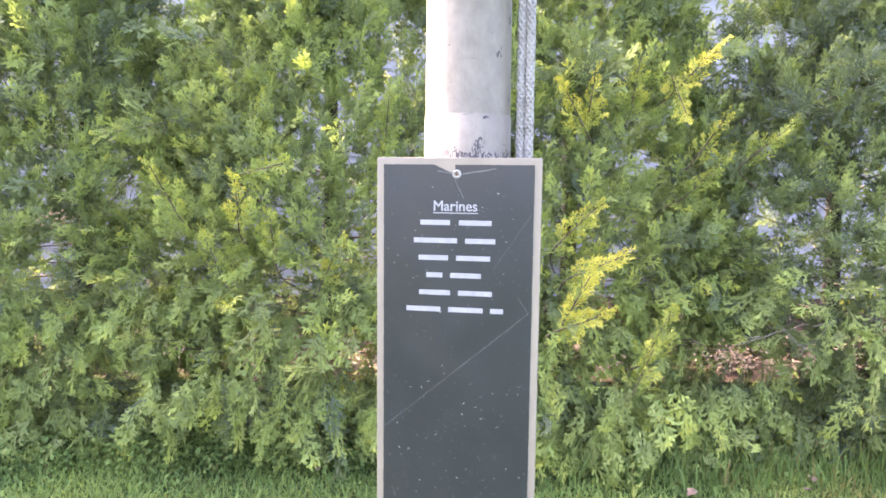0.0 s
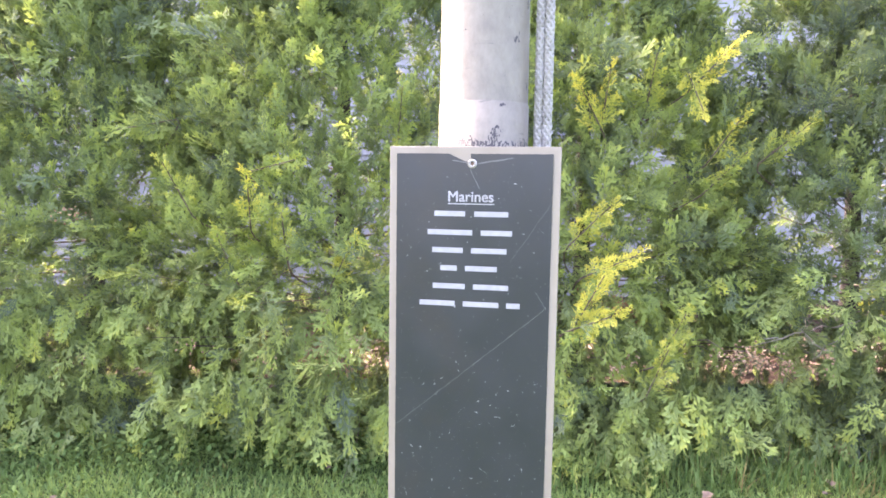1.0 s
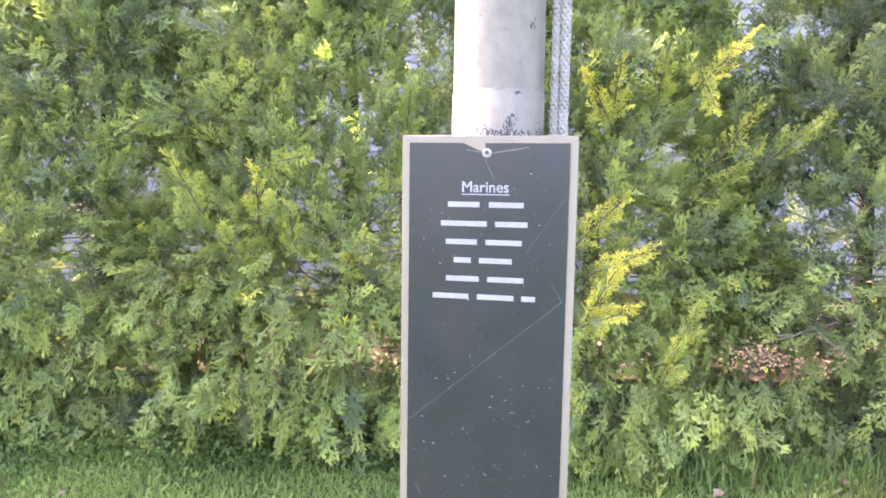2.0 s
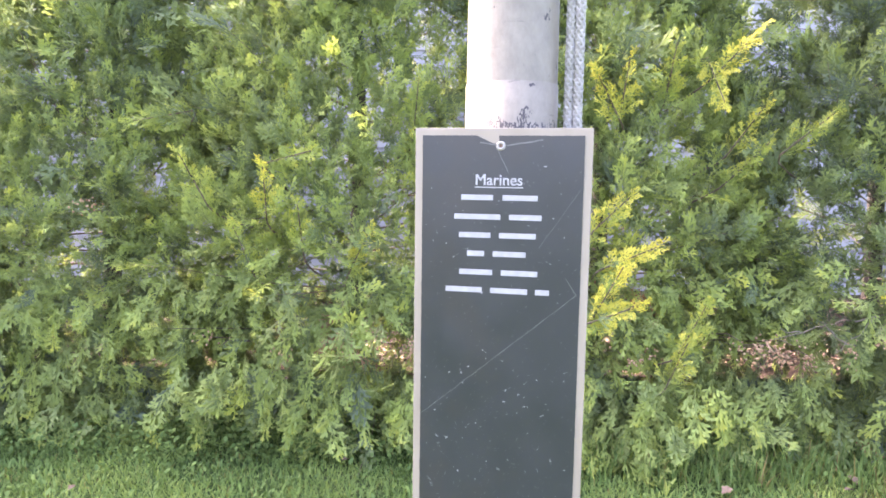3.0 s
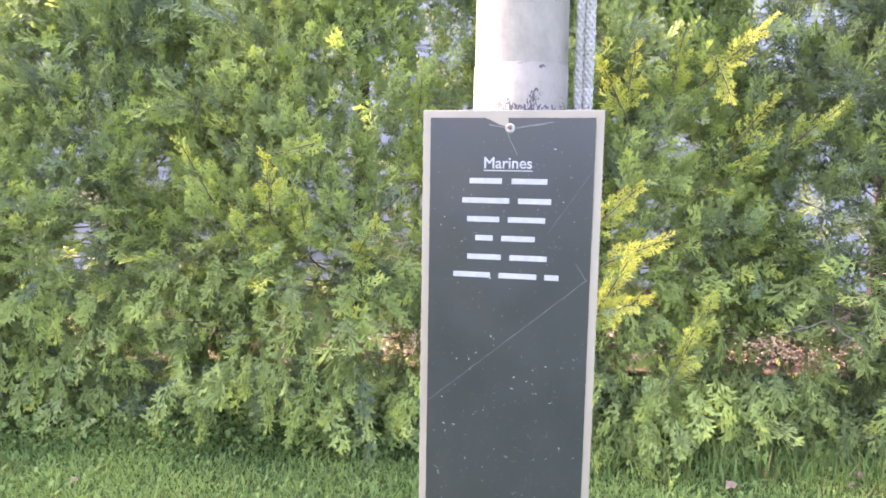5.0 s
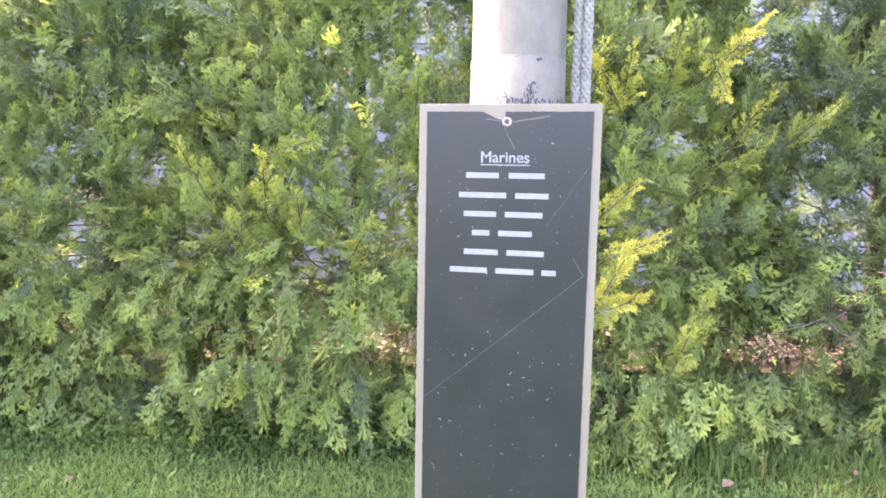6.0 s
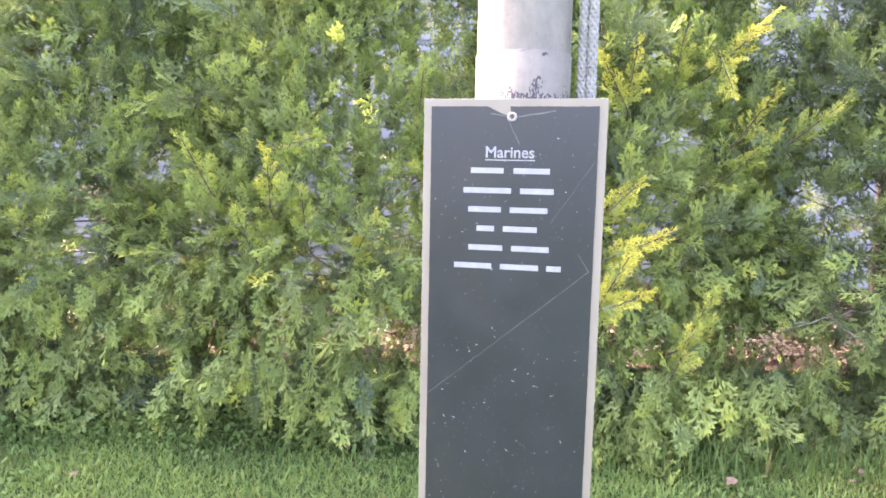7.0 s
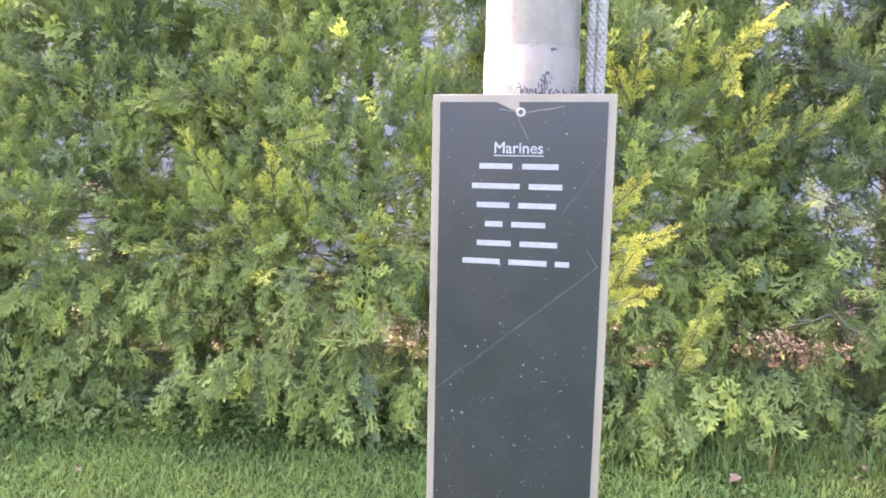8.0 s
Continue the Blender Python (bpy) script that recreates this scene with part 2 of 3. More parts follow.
def leaf_quads(count, place, size, rng):
    """Small curled dry leaves: four-sided cups with a fold down the middle."""
    c = place(count)
    yaw, tip = rng.uniform(0, 2 * np.pi, count), rng.uniform(-0.5, 0.5, count)
    s = rng.uniform(0.6, 1.3, count) * size
    shape = np.array([(-0.5, 0, 0.1), (0, -0.3, 0.22), (0.5, 0, 0.05), (0, 0.3, 0.22), (0, 0, 0.02)])
    v = shape[None] * s[:, None, None]
    v[:, :, 2] += v[:, :, 0] * tip[:, None]
    x = v[:, :, 0] * np.cos(yaw)[:, None] - v[:, :, 1] * np.sin(yaw)[:, None]
    y = v[:, :, 0] * np.sin(yaw)[:, None] + v[:, :, 1] * np.cos(yaw)[:, None]
    v = np.stack([x, y, v[:, :, 2]], -1) + c[:, None, :]
    f = np.array([(0, 1, 4), (1, 2, 4), (2, 3, 4), (3, 0, 4)])
    return v.reshape(-1, 3), (f[None] + 5 * np.arange(count)[:, None, None]).reshape(-1, 3)


bm = bmesh.new()
rows = [[bm.verts.new((u, v, 0.03 + 0.02 * noise.noise((u * 2, v * 2, 3)))) for v in np.linspace(3.62, 6.98, 14)] for u in np.linspace(-6, 7, 40)]
for i in range(39):
    for j in range(13):
        bm.faces.new((rows[i][j], rows[i + 1][j], rows[i + 1][j + 1], rows[i][j + 1]))
strip = part("dirt_strip", bm, M_LITTER, None, smooth=True)
strip.matrix_world = YARD
tagged(strip, "bare brown soil strip behind the hedge", "soil", kind="structure")
v, f = leaf_quads(5000, lambda k: np.stack([rng.uniform(-4, 5, k), rng.uniform(3.8, 6.6, k), rng.uniform(0.035, 0.06, k)], -1), 0.07, rng)
litter = part("leaf_litter", mesh_from("leaf_litter", v, f, M_DRY), M_DRY, None)
litter.matrix_world = YARD
tagged(litter, "scattered dry brown leaves on the soil strip", "leaves", kind="stuff")


# ---- hedge of cedar trees ----
LOBE_TRIS = np.array([(0, 1, 2), (0, 2, 3)])
LEAF_TRIS = np.array([(0, 2, 1), (1, 2, 4), (1, 4, 3), (3, 4, 5)])


def spray_template(seed, droop, stout):
    """A one-unit-long flat fan of blunt scaly lobes on alternate branchlets: verts, triangles, and how near each vert is to a tip."""
    r = random.Random(seed)
    verts, tip = [], []

    def lobe(x, y, z, ang, length, width, t, tilt):
        c, s = math.cos(ang), math.sin(ang)
        wide, width = r.uniform(0.52, 0.72), width * stout
        for a, b, h in ((-0.02, 0.0, 0.6), (length * wide, width / 2, 0.9), (length, 0.0, 1.0), (length * wide, -width / 2, 0.9)):
            verts.append((x + a * c - b * s, y + a * s + b * c, z + tilt * a + 0.25 * abs(b)))
            tip.append(t * h)

    bend = r.uniform(-0.22, 0.22)
    count = 9
    for k in range(count):
        x = 0.05 + 0.80 * k / count
        side = 1 if k % 2 else -1
        y, z = bend * x * x, r.uniform(-0.02, 0.02)
        ang = side * r.uniform(0.52, 0.74) + bend * x
        ln = (0.46 - 0.28 * x) * r.uniform(0.7, 1.25)
        tilt = r.uniform(-0.45, 0.45)
        lobe(x, y, z, ang, ln, 0.040, 0.45 + 0.5 * x, tilt)
        subs = 4 if ln > 0.30 else 3 if ln > 0.2 else 2
        for q in range(subs):
            f = 0.22 + 0.66 * q / subs + r.uniform(-0.05, 0.05)
            turn = (1 if q % 2 else -1) * side * r.uniform(0.45, 0.75)
            lobe(x + ln * f * math.cos(ang), y + ln * f * math.sin(ang), z + tilt * ln * f, ang + turn,
                 (0.155 - 0.05 * f) * r.uniform(0.7, 1.25), r.uniform(0.040, 0.054), 0.5 + 0.45 * x, tilt + r.uniform(-0.5, 0.5))
    lobe(0, 0, 0, bend * 0.4, 0.60, 0.035, 0.2, 0)
    lobe(0.5, bend * 0.25, 0, bend, 0.50, 0.055, 1.0, r.uniform(-0.2, 0.2))
    for sg in (1, -1):
        lobe(0.80, bend * 0.64, 0, bend + sg * 0.42, 0.15, 0.052, 1.0, r.uniform(-0.3, 0.3))
    v = np.array(verts)
    v[:, 2] -= droop * v[:, 0] ** 2 + 0.25 * v[:, 1] ** 2
    n = len(v) // 4
    return v, (LOBE_TRIS[None] + 4 * np.arange(n)[:, None, None]).reshape(-1, 3), np.array(tip)


SPRAYS = [spray_template(s, (0.05, 0.16, 0.28)[s % 3], 1.0 if s < 6 else 1.12) for s in range(12)]
# the camera's end position: hedge patches, shoots and cones are fitted to its view
EYE_U, EYE_V = -0.06, -0.77
# thin places of the hedge as the camera sees them: along u, height, half width, half height, at v = 2.6
THIN = [(-0.17, 1.95, 0.16, 0.19), (1.66, 2.04, 0.16, 0.10), (1.45, 1.85, 0.16, 0.09), (0.97, 1.43, 0.13, 0.08), (1.62, 1.15, 0.12, 0.11), (1.74, 0.98, 0.06, 0.09), (1.66, 1.40, 0.07, 0.08),
        (1.19, 0.79, 0.10, 0.06), (1.80, 0.75, 0.13, 0.08), (-1.55, 1.24, 0.15, 0.09), (-2.16, 1.80, 0.16, 0.07), (-2.02, 1.65, 0.07, 0.08),
        (1.97, 0.95, 0.07, 0.14), (-1.28, 1.00, 0.12, 0.07), (-0.05, 1.55, 0.10, 0.1), (-0.75, 0.93, 0.07, 0.05)]


def profile(z, height, girth):
    """Reach of the limbs from the trunk at a height."""
    if z < 0.45:
        return girth * (0.94 + 0.13 * z)
    return girth * max(0.08, 1.0 - 0.95 * ((z - 0.45) / (height - 0.45)) ** 1.2)


# strong young shoots that stand out of the hedge, placed to fit the camera's view: along u, height, direction of the
# shoot in degrees, freshness
SHOOTS = [(-0.87, 1.79, 79, 0.66), (-1.02, 1.39, 84, 0.80), (-0.85, 1.21, 89, 0.68), (-0.49, 1.08, 60, 0.82), (-1.44, 1.45, 109, 0.68), (-1.66, 1.61, -160, 0.58),
          (-0.25, 1.83, 83, 0.62), (-0.28, 1.56, 79, 0.66), (-1.18, 1.10, 103, 0.66), (-0.78, 1.47, 8, 0.66), (0.77, 1.95, 89, 0.85), (0.62, 1.85, 128, 0.85),
          (1.38, 2.07, 49, 0.92), (1.23, 1.73, -81, 0.88), (1.43, 1.72, 62, 0.80), (1.76, 1.69, 45, 0.68), (1.46, 1.54, 51, 0.72), (0.80, 1.27, 48, 0.85),
          (0.94, 1.02, 26, 0.95), (0.78, 0.92, 69, 0.95), (0.88, 0.73, 25, 0.92), (1.20, 0.73, 75, 0.68), (1.12, 0.54, 79, 0.72), (0.99, 2.01, 89, 0.72)]
# a band of gaps low down, through which the sunlit litter behind shows: along u, height, half width, half height, at v = 2.6
GAPS = [(1.58, 0.51, 0.33, 0.12), (-0.38, 0.53, 0.21, 0.10), (0.83, 0.45, 0.11, 0.07), (-0.72, 0.45, 0.08, 0.07), (-0.98, 0.44, 0.08, 0.07), (-1.32, 0.47, 0.10, 0.07),
        (-1.62, 0.44, 0.14, 0.08), (-1.52, 0.66, 0.08, 0.06), (-1.92, 1.20, 0.05, 0.045), (-0.45, 0.37, 0.08, 0.06), (-0.20, 0.36, 0.10, 0.08), (1.05, 0.47, 0.09, 0.06),
        (-1.20, -0.02, 0.36, 0.17)]
# clusters of dry seed cones: along u, height, half width, half height, at v = 2.6, and how many
CONES = [(1.45, 0.52, 0.10, 0.05, 46), (1.57, 0.49, 0.07, 0.05, 62), (1.70, 0.46, 0.05, 0.05, 26), (1.93, 0.50, 0.03, 0.05, 20), (-0.42, 0.55, 0.07, 0.04, 40),
         (-0.28, 0.49, 0.05, 0.05, 44), (-0.58, 0.47, 0.05, 0.03, 12), (0.84, 0.44, 0.04, 0.02, 18), (0.95, 0.48, 0.04, 0.03, 8), (-1.92, 1.19, 0.04, 0.04, 22),
         (-1.34, 0.52, 0.10, 0.05, 10), (-0.95, 0.44, 0.07, 0.04, 12)]
# patches of dead, tan growth
DRY = [(1.97, 0.05, 0.09, 0.12)]
TRUNKS = (-2.20, -0.68, 0.78, 2.38)


def inside(u, v, z, patches, r, chance):
    """Whether a spray, seen from the camera's end position, falls into one of the patches."""
    k = (2.6 - EYE_V) / max(0.5, v - EYE_V)
    uh, zh = EYE_U + (u - EYE_U) * k, 1.33 + (z - 1.33) * k
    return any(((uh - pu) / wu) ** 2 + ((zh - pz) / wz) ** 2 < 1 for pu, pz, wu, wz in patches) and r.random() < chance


def cedar(u0, v0, height, girth, limbs, seed, sharp=True, skirt=1.0, tone=0.0):
    """A cedar: a trunk, limbs that rise outward, and a crown of fan-shaped sprays on them."""
    r = np.random.default_rng(seed)
    clear = 0.15 if skirt == 1.0 else 0.05           # lowest growth over the ground
    tree = tagged(new("cedar_tree"), "bushy green cedar with yellow-green tips, grown into a hedge", "tree", group="cedars of the hedge")
    tree.matrix_world = YARD @ Matrix.Translation((u0, v0, lie(u0, v0) - 0.02))
    zs = np.linspace(0, height, 14)
    lean = np.stack([0.04 * np.sin(zs * 1.3 + seed), 0.04 * np.cos(zs * 1.1 + seed), zs], -1)
    tv, tf = tube_arrays(lean, 0.055 * (1 - zs / height) ** 0.8 + 0.006, 10)
    part("trunk", mesh_from("trunk", tv, tf, M_BARK, smooth=True), M_BARK, tree, "fibrous brown trunk")
    wood, groups, ages = [], [[] for _ in SPRAYS], [[] for _ in SPRAYS]

    def spray(p, axis, out, size, age_tone):
        axis = axis / np.linalg.norm(axis)
        # the fans lie over one another like loose shingles, many of them facing outward
        nrm = 0.6 * out + np.array([0, 0, 0.15]) + r.normal(0, 0.7, 3)
        nrm -= axis * (nrm @ axis)
        nrm /= np.linalg.norm(nrm) + 1e-9
        # slender fans high up, stout ones low down and on the young shoots
        g = r.integers(6) + (6 if r.random() < np.interp(p[2], (0.6, 1.4), (0.9, 0.35)) or age_tone > 0.6 else 0)
        groups[g].append((p, size * axis, size * np.cross(nrm, axis) * r.uniform(0.8, 1.1), size * nrm))
        ages[g].append(age_tone)

    for k in range(limbs):
        q = (k + 0.5) / limbs
        low = q < 0.84
        # most limbs where the hedge is seen from close by, fewer and bigger ones in the tops
        z0 = 0.05 + 2.46 * (q / 0.84) ** 1.3 if low else 2.5 + (height - 2.6) * (q - 0.84) / 0.16
        az = r.uniform(-math.pi, 0) if r.random() < 0.82 else r.uniform(0, math.pi)
        reach = profile(z0 + 0.1, height, girth) * min(1.12, r.uniform(0.74, 1.12) * (skirt if z0 < 0.5 else 1.0))
        out = np.array([1.2 * math.cos(az), math.sin(az), 0.0])
        rise = r.uniform(-0.05, 0.90) if z0 > 1.0 else r.uniform(-0.12, 0.35)
        t = np.linspace(0, 1, 6)
        wav = np.array([-out[1], out[0], 0]) * r.uniform(-0.12, 0.12)
        start = np.array([np.interp(z0, zs, lean[:, 0]), np.interp(z0, zs, lean[:, 1]), z0])
        limb = start + reach * (t[:, None] * out + np.array([0, 0, 1.0]) * (rise * t ** 1.4 - (0.14 * t ** 2 if z0 < 0.5 else 0))[:, None] + wav * np.sin(t * 3)[:, None])
        limb[:, 2] = np.maximum(limb[:, 2], 0.03)
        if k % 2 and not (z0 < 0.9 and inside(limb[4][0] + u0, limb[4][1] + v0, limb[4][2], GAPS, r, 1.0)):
            wood.append(tube_arrays(limb, 0.0050 * (1 - t) + 0.0012, 4))
        fresh = r.random()
        dead = z0 < 0.9 and r.random() < 0.03
        count = (11 if low else 8) if sharp else 7
        for s in range(count):
            f = 0.28 + 0.72 * r.random() ** 0.62 if s else 1.0
            p = np.array([np.interp(f, t, limb[:, c]) for c in range(3)])
            p = p + r.normal(0, 0.062, 3) * (1 if s else 0)
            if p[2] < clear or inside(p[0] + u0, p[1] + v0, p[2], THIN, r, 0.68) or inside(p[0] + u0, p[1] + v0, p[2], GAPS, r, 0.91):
                continue
            up = r.normal(np.interp(p[2], (0.5, 1.3), (-0.75, 0.5)), 0.4)
            axis = out * r.uniform(0.2, 0.8) + np.array([-out[1], out[0], 0]) * r.normal(0, 0.7) + np.array([0, 0, up])
            if s == 0:
                axis = limb[-1] - limb[-2] + 0.02 * r.normal(0, 1, 3)
            if p[2] < 0.16 and axis[2] < -0.2:
                axis[2] = -0.2
            age_tone = max(0.03, 0.06 + tone + np.interp(p[2], (0.3, 0.8, 1.5), (0.0, 0.06, 0.01)) + 0.30 * r.random() + 0.16 * (fresh > 0.75) + 0.22 * (f > 0.9) * r.random())
            # old inner growth browns off low down, where little light comes
            if dead and f < 0.85 or inside(p[0] + u0, p[1] + v0, p[2], DRY, r, 0.88):
                age_tone = -1
            spray(p, axis, out, r.uniform(0.14, 0.24) * (1.0 if sharp and low else 1.6), age_tone)
    # short side growth that closes the outer face between the limbs
    for k in range(4250 if sharp else 0):
        z = clear + 2.5 * r.random() ** 1.05
        az = -math.pi * (0.02 + 0.96 * r.random())
        out = np.array([1.2 * math.cos(az), math.sin(az), 0.0])
        f = r.uniform(0.50, 1.0)
        p = out * profile(z, height, girth) * f * (min(skirt, 1.18) if z < 0.5 else 1.0) + np.array([0, 0, z])
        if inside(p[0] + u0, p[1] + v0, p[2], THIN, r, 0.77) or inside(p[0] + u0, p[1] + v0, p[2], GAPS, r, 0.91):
            continue
        up = r.normal(np.interp(z, (0.6, 1.2), (-1.0, 0.75)), 0.3)
        axis = out * r.uniform(0.1, 0.55) + np.array([-out[1], out[0], 0]) * r.normal(0, 0.42) + np.array([0, 0, up])
        if z < 0.16 and axis[2] < -0.2:
            axis[2] = -0.2
        # neighbouring fans are about equally old; inner ones are coloured darker to deepen the shade
        clump = 0.5 + 0.5 * noise.noise(((p[0] + u0) * 5, (p[1] + v0) * 5, z * 4))
        age_tone = max(0.03, 0.04 + 0.8 * tone + np.interp(z, (0.3, 0.8, 1.5), (0.06, 0.07, 0.01)) + 0.14 * r.random() + 0.36 * clump + 0.44 * (f - 0.55))
        if inside(p[0] + u0, p[1] + v0, p[2], DRY, r, 0.88):
            age_tone = -1
        spray(p, axis, out, r.uniform(0.10, 0.20) * np.interp(z, (0.6, 1.2), (1.2, 1.0)), age_tone)
    for su, sz, way, fresh in SHOOTS if sharp else ():
        if min(TRUNKS, key=lambda c: abs(c - su)) != u0:
            continue
        sv = 2.48 if sz > 1.5 else 2.30 if sz > 1 else 2.14 if sz > 0.5 else 2.08
        # slid along the camera's sight line from v = 2.6 to the shoot's depth
        near = (sv - EYE_V) / (2.6 - EYE_V)
        tip = np.array([EYE_U + (su - EYE_U) * near - u0, sv - v0, 1.33 + (sz - 1.33) * near])
        d = np.array([math.cos(radians(way)), -0.35, math.sin(radians(way))])
        d /= np.linalg.norm(d)
        t = np.linspace(0, 1, 6)
        foot = tip - d * 0.26 + np.array([0, 0.06, -0.02])
        base = np.array([0.03, 0, max(0.1, sz - 0.55)])
        bow = (1 - t)[:, None] ** 2 * base + 2 * (t * (1 - t))[:, None] * (foot - d * 0.1) + t[:, None] ** 2 * foot
        stem = np.concatenate([bow, foot + (t[1:, None]) * (tip - foot)])
        wood.append(tube_arrays(stem, np.linspace(0.006, 0.0024, len(stem)), 5))
        for s in range(14):
            f = s / 13
            p = foot + f * (tip - foot) + r.normal(0, 0.004, 3)
            sd = np.array([-d[2], 0, d[0]]) * (1 if s % 2 else -1) * r.uniform(0.45, 0.75)
            axis = d * r.uniform(0.6, 1.0) + sd * (1 - 0.75 * f) + np.array([0, r.normal(-0.15, 0.25), 0])
            spray(p, axis, np.array([0, -1.0, 0]), r.uniform(0.085, 0.125) * (1.15 - 0.5 * f), min(0.97, fresh - 0.10 + 0.08 * f + 0.12 * r.random()))
    vs, fs, ag, o = [], [], [], 0
    for (tv, tf, tip), g, a in zip(SPRAYS, groups, ages):
        if not g:
            continue
        m = np.array(g)
        v = m[:, None, 0] + tv[None, :, 0, None] * m[:, None, 1] + tv[None, :, 1, None] * m[:, None, 2] + tv[None, :, 2, None] * m[:, None, 3]
        a = np.array(a)[:, None]
        fs.append((tf[None] + len(tv) * np.arange(len(m))[:, None, None]).reshape(-1, 3) + o)
        vs.append(v.reshape(-1, 3))
        ag.append(np.where(a < 0, 0.03 + 0.03 * tip[None], np.clip(a - 0.06 + 0.30 * tip[None] ** 2, 0.11, 1)).ravel())
        o += v.size // 3
    part("crown", mesh_from("crown", np.concatenate(vs), np.concatenate(fs), M_FOLIAGE, np.concatenate(ag)), M_FOLIAGE, tree, "dense flat fans of scaly green foliage")
    cones = []
    for cu, cz, wu, wz, many in CONES if sharp else ():
        if min(TRUNKS, key=lambda c: abs(c - cu)) != u0:
            continue
        cv = 2.34 if cz < 0.9 else 2.5
        # each cluster keeps its place in the camera's view at the nearer depth
        near = (cv - EYE_V) / (2.6 - EYE_V)
        heart = np.array([EYE_U + (cu - EYE_U) * near - u0, cv - v0, 1.33 + (cz - 1.33) * near])
        for c in range(max(2, many // 10)):
            end = heart + np.array([r.uniform(-wu, wu), r.uniform(-0.03, 0.03), r.uniform(-wz, wz)])
            wood.append(tube_arrays(np.stack([end + np.array([-0.1 * end[0], 0.35, -0.06]), end + np.array([0, 0.12, 0.0]), end]), [0.004, 0.003, 0.0015], 4))
        for c in range(many):
            at = heart + np.array([r.normal(0, 0.6 * wu), r.normal(0, 0.03), r.normal(0, 0.6 * wz)])
            way = np.array([r.normal(0, 0.6), -0.4, r.normal(-0.2, 0.7)])
            way *= r.uniform(0.009, 0.015) / np.linalg.norm(way)
            cones.append(tube_arrays(at + np.array([[0.0], [0.25], [0.65], [1.0]]) * way, np.array([0.0012, 0.0046, 0.0052, 0.0016]) * r.uniform(0.8, 1.25), 5))
    if cones:
        tagged(part("cone_growth", mesh_from("cone_growth", *joined(cones), M_CONE), M_CONE, tree, "small dry tan seed cones in clusters"), kind="stuff")
    wv, wf = joined(wood)
    tagged(part("branching", mesh_from("branching", wv, wf, M_TWIG, smooth=True), M_TWIG, tree, "thin grey-brown limbs and twigs"), kind="stuff")
    return tree


# tone lowers the last tree's foliage colour, standing in for the shade there
for k, u in enumerate(TRUNKS):
    cedar(u, 3.35 + 0.06 * (-1) ** k, 3.45 + 0.2 * (k % 3), 1.12 + 0.05 * (k % 2), 190, 11 + k, skirt=1.26 if k == 2 else 1.0, tone=(-0.03, 0.0, 0.01, -0.14)[k])
# coarse trees out of view, added to carry the hedge on and shade the lawn
for k, u in enumerate((-6.6, -5.15, -3.65, 3.8)):
    cedar(u, 3.35, 3.5, 1.08, 110, 31 + k, sharp=False)


# ---- a bare dead twig that hangs out of the hedge ----
twig = tagged(new("dead_twig"), "bare grey dead twig sticking out of the hedge", "twig")
twig.matrix_world = YARD
rt = np.random.default_rng(77)


def twig_tube(a, c, sag, r0, r1):
    t = np.linspace(0, 1, 9)
    p = np.array(a) + t[:, None] * (np.array(c) - np.array(a)) + np.array([0, 0, -sag]) * (4 * t * (1 - t))[:, None] + rt.normal(0, 0.006, (9, 3))
    return tube_arrays(p, np.linspace(r0, r1, 9), 6)


part("stem", mesh_from("stem", *twig_tube((2.08, 2.62, 0.655), (1.36, 2.20, 0.640), -0.02, 0.005, 0.0016), M_DEAD, smooth=True), M_DEAD, twig)
for a, c in (((1.66, 2.375, 0.668), (1.74, 2.24, 0.60)), ((1.50, 2.29, 0.655), (1.36, 2.16, 0.69)), ((2.02, 2.58, 0.66), (1.67, 2.26, 0.575))):
    part("side_twig", mesh_from("side_twig", *twig_tube(a, c, 0.012, 0.0034, 0.0012), M_DEAD, smooth=True), M_DEAD, twig)


# ---- grass ----
def blades(count, place, length, width, lean, rng, age_tone):
    """Bent tapering blades of three segments."""
    c = place(count)
    L, yaw = length(count), rng.uniform(0, 2 * np.pi, count)
    bend = rng.uniform(*lean, count)
    w = width * rng.uniform(0.7, 1.3, count)
    t = np.array([0, 0.4, 0.75, 1.0])
    fall = bend[:, None] * t[None] ** 2
    h = L[:, None] * t[None] * np.sqrt(np.clip(1 - 0.6 * bend[:, None] ** 2 * t[None], 0.1, 1))
    d = np.stack([np.cos(yaw), np.sin(yaw)], -1)
    s = np.stack([-np.sin(yaw), np.cos(yaw)], -1)
    v = np.zeros((count, 7, 3))
    for i, (k, sg, wd) in enumerate(((0, 1, 0.8), (0, -1, 0.8), (1, 1, 1), (1, -1, 1), (2, 1, 0.7), (2, -1, 0.7), (3, 0, 0))):
        v[:, i, :2] = c[:, :2] + d * (L * fall[:, k])[:, None] + s * (sg * wd * w / 2)[:, None]
        v[:, i, 2] = c[:, 2] + h[:, k]
    f = np.array([(0, 1, 3), (0, 3, 2), (2, 3, 5), (2, 5, 4), (4, 5, 6)])
    ag = np.repeat(age_tone(count, c), 7)
    return v.reshape(-1, 3), (f[None] + 7 * np.arange(count)[:, None, None]).reshape(-1, 3), ag


def scatter(u0, u1, v0, v1):
    def place(k):
        u, v = rng.uniform(u0, u1, k), rng.uniform(v0, v1, k)
        return np.stack([u, v, np.array([lie(a, b) for a, b in zip(u, v)]) - 0.004], -1)
    return place


def patchy(u, v, s, k):
    return np.array([noise.noise((a * s, b * s, k)) for a, b in zip(u, v)])


def grass_field(name, count, where, length, width, lean, age_tone, label):
    v, f, a = blades(count, where, length, width, lean, rng, age_tone)
    g = part(name, mesh_from(name, v, f, M_GRASS, a), M_GRASS, None)
    g.matrix_world = YARD
    return tagged(g, label, "grass", kind="stuff")


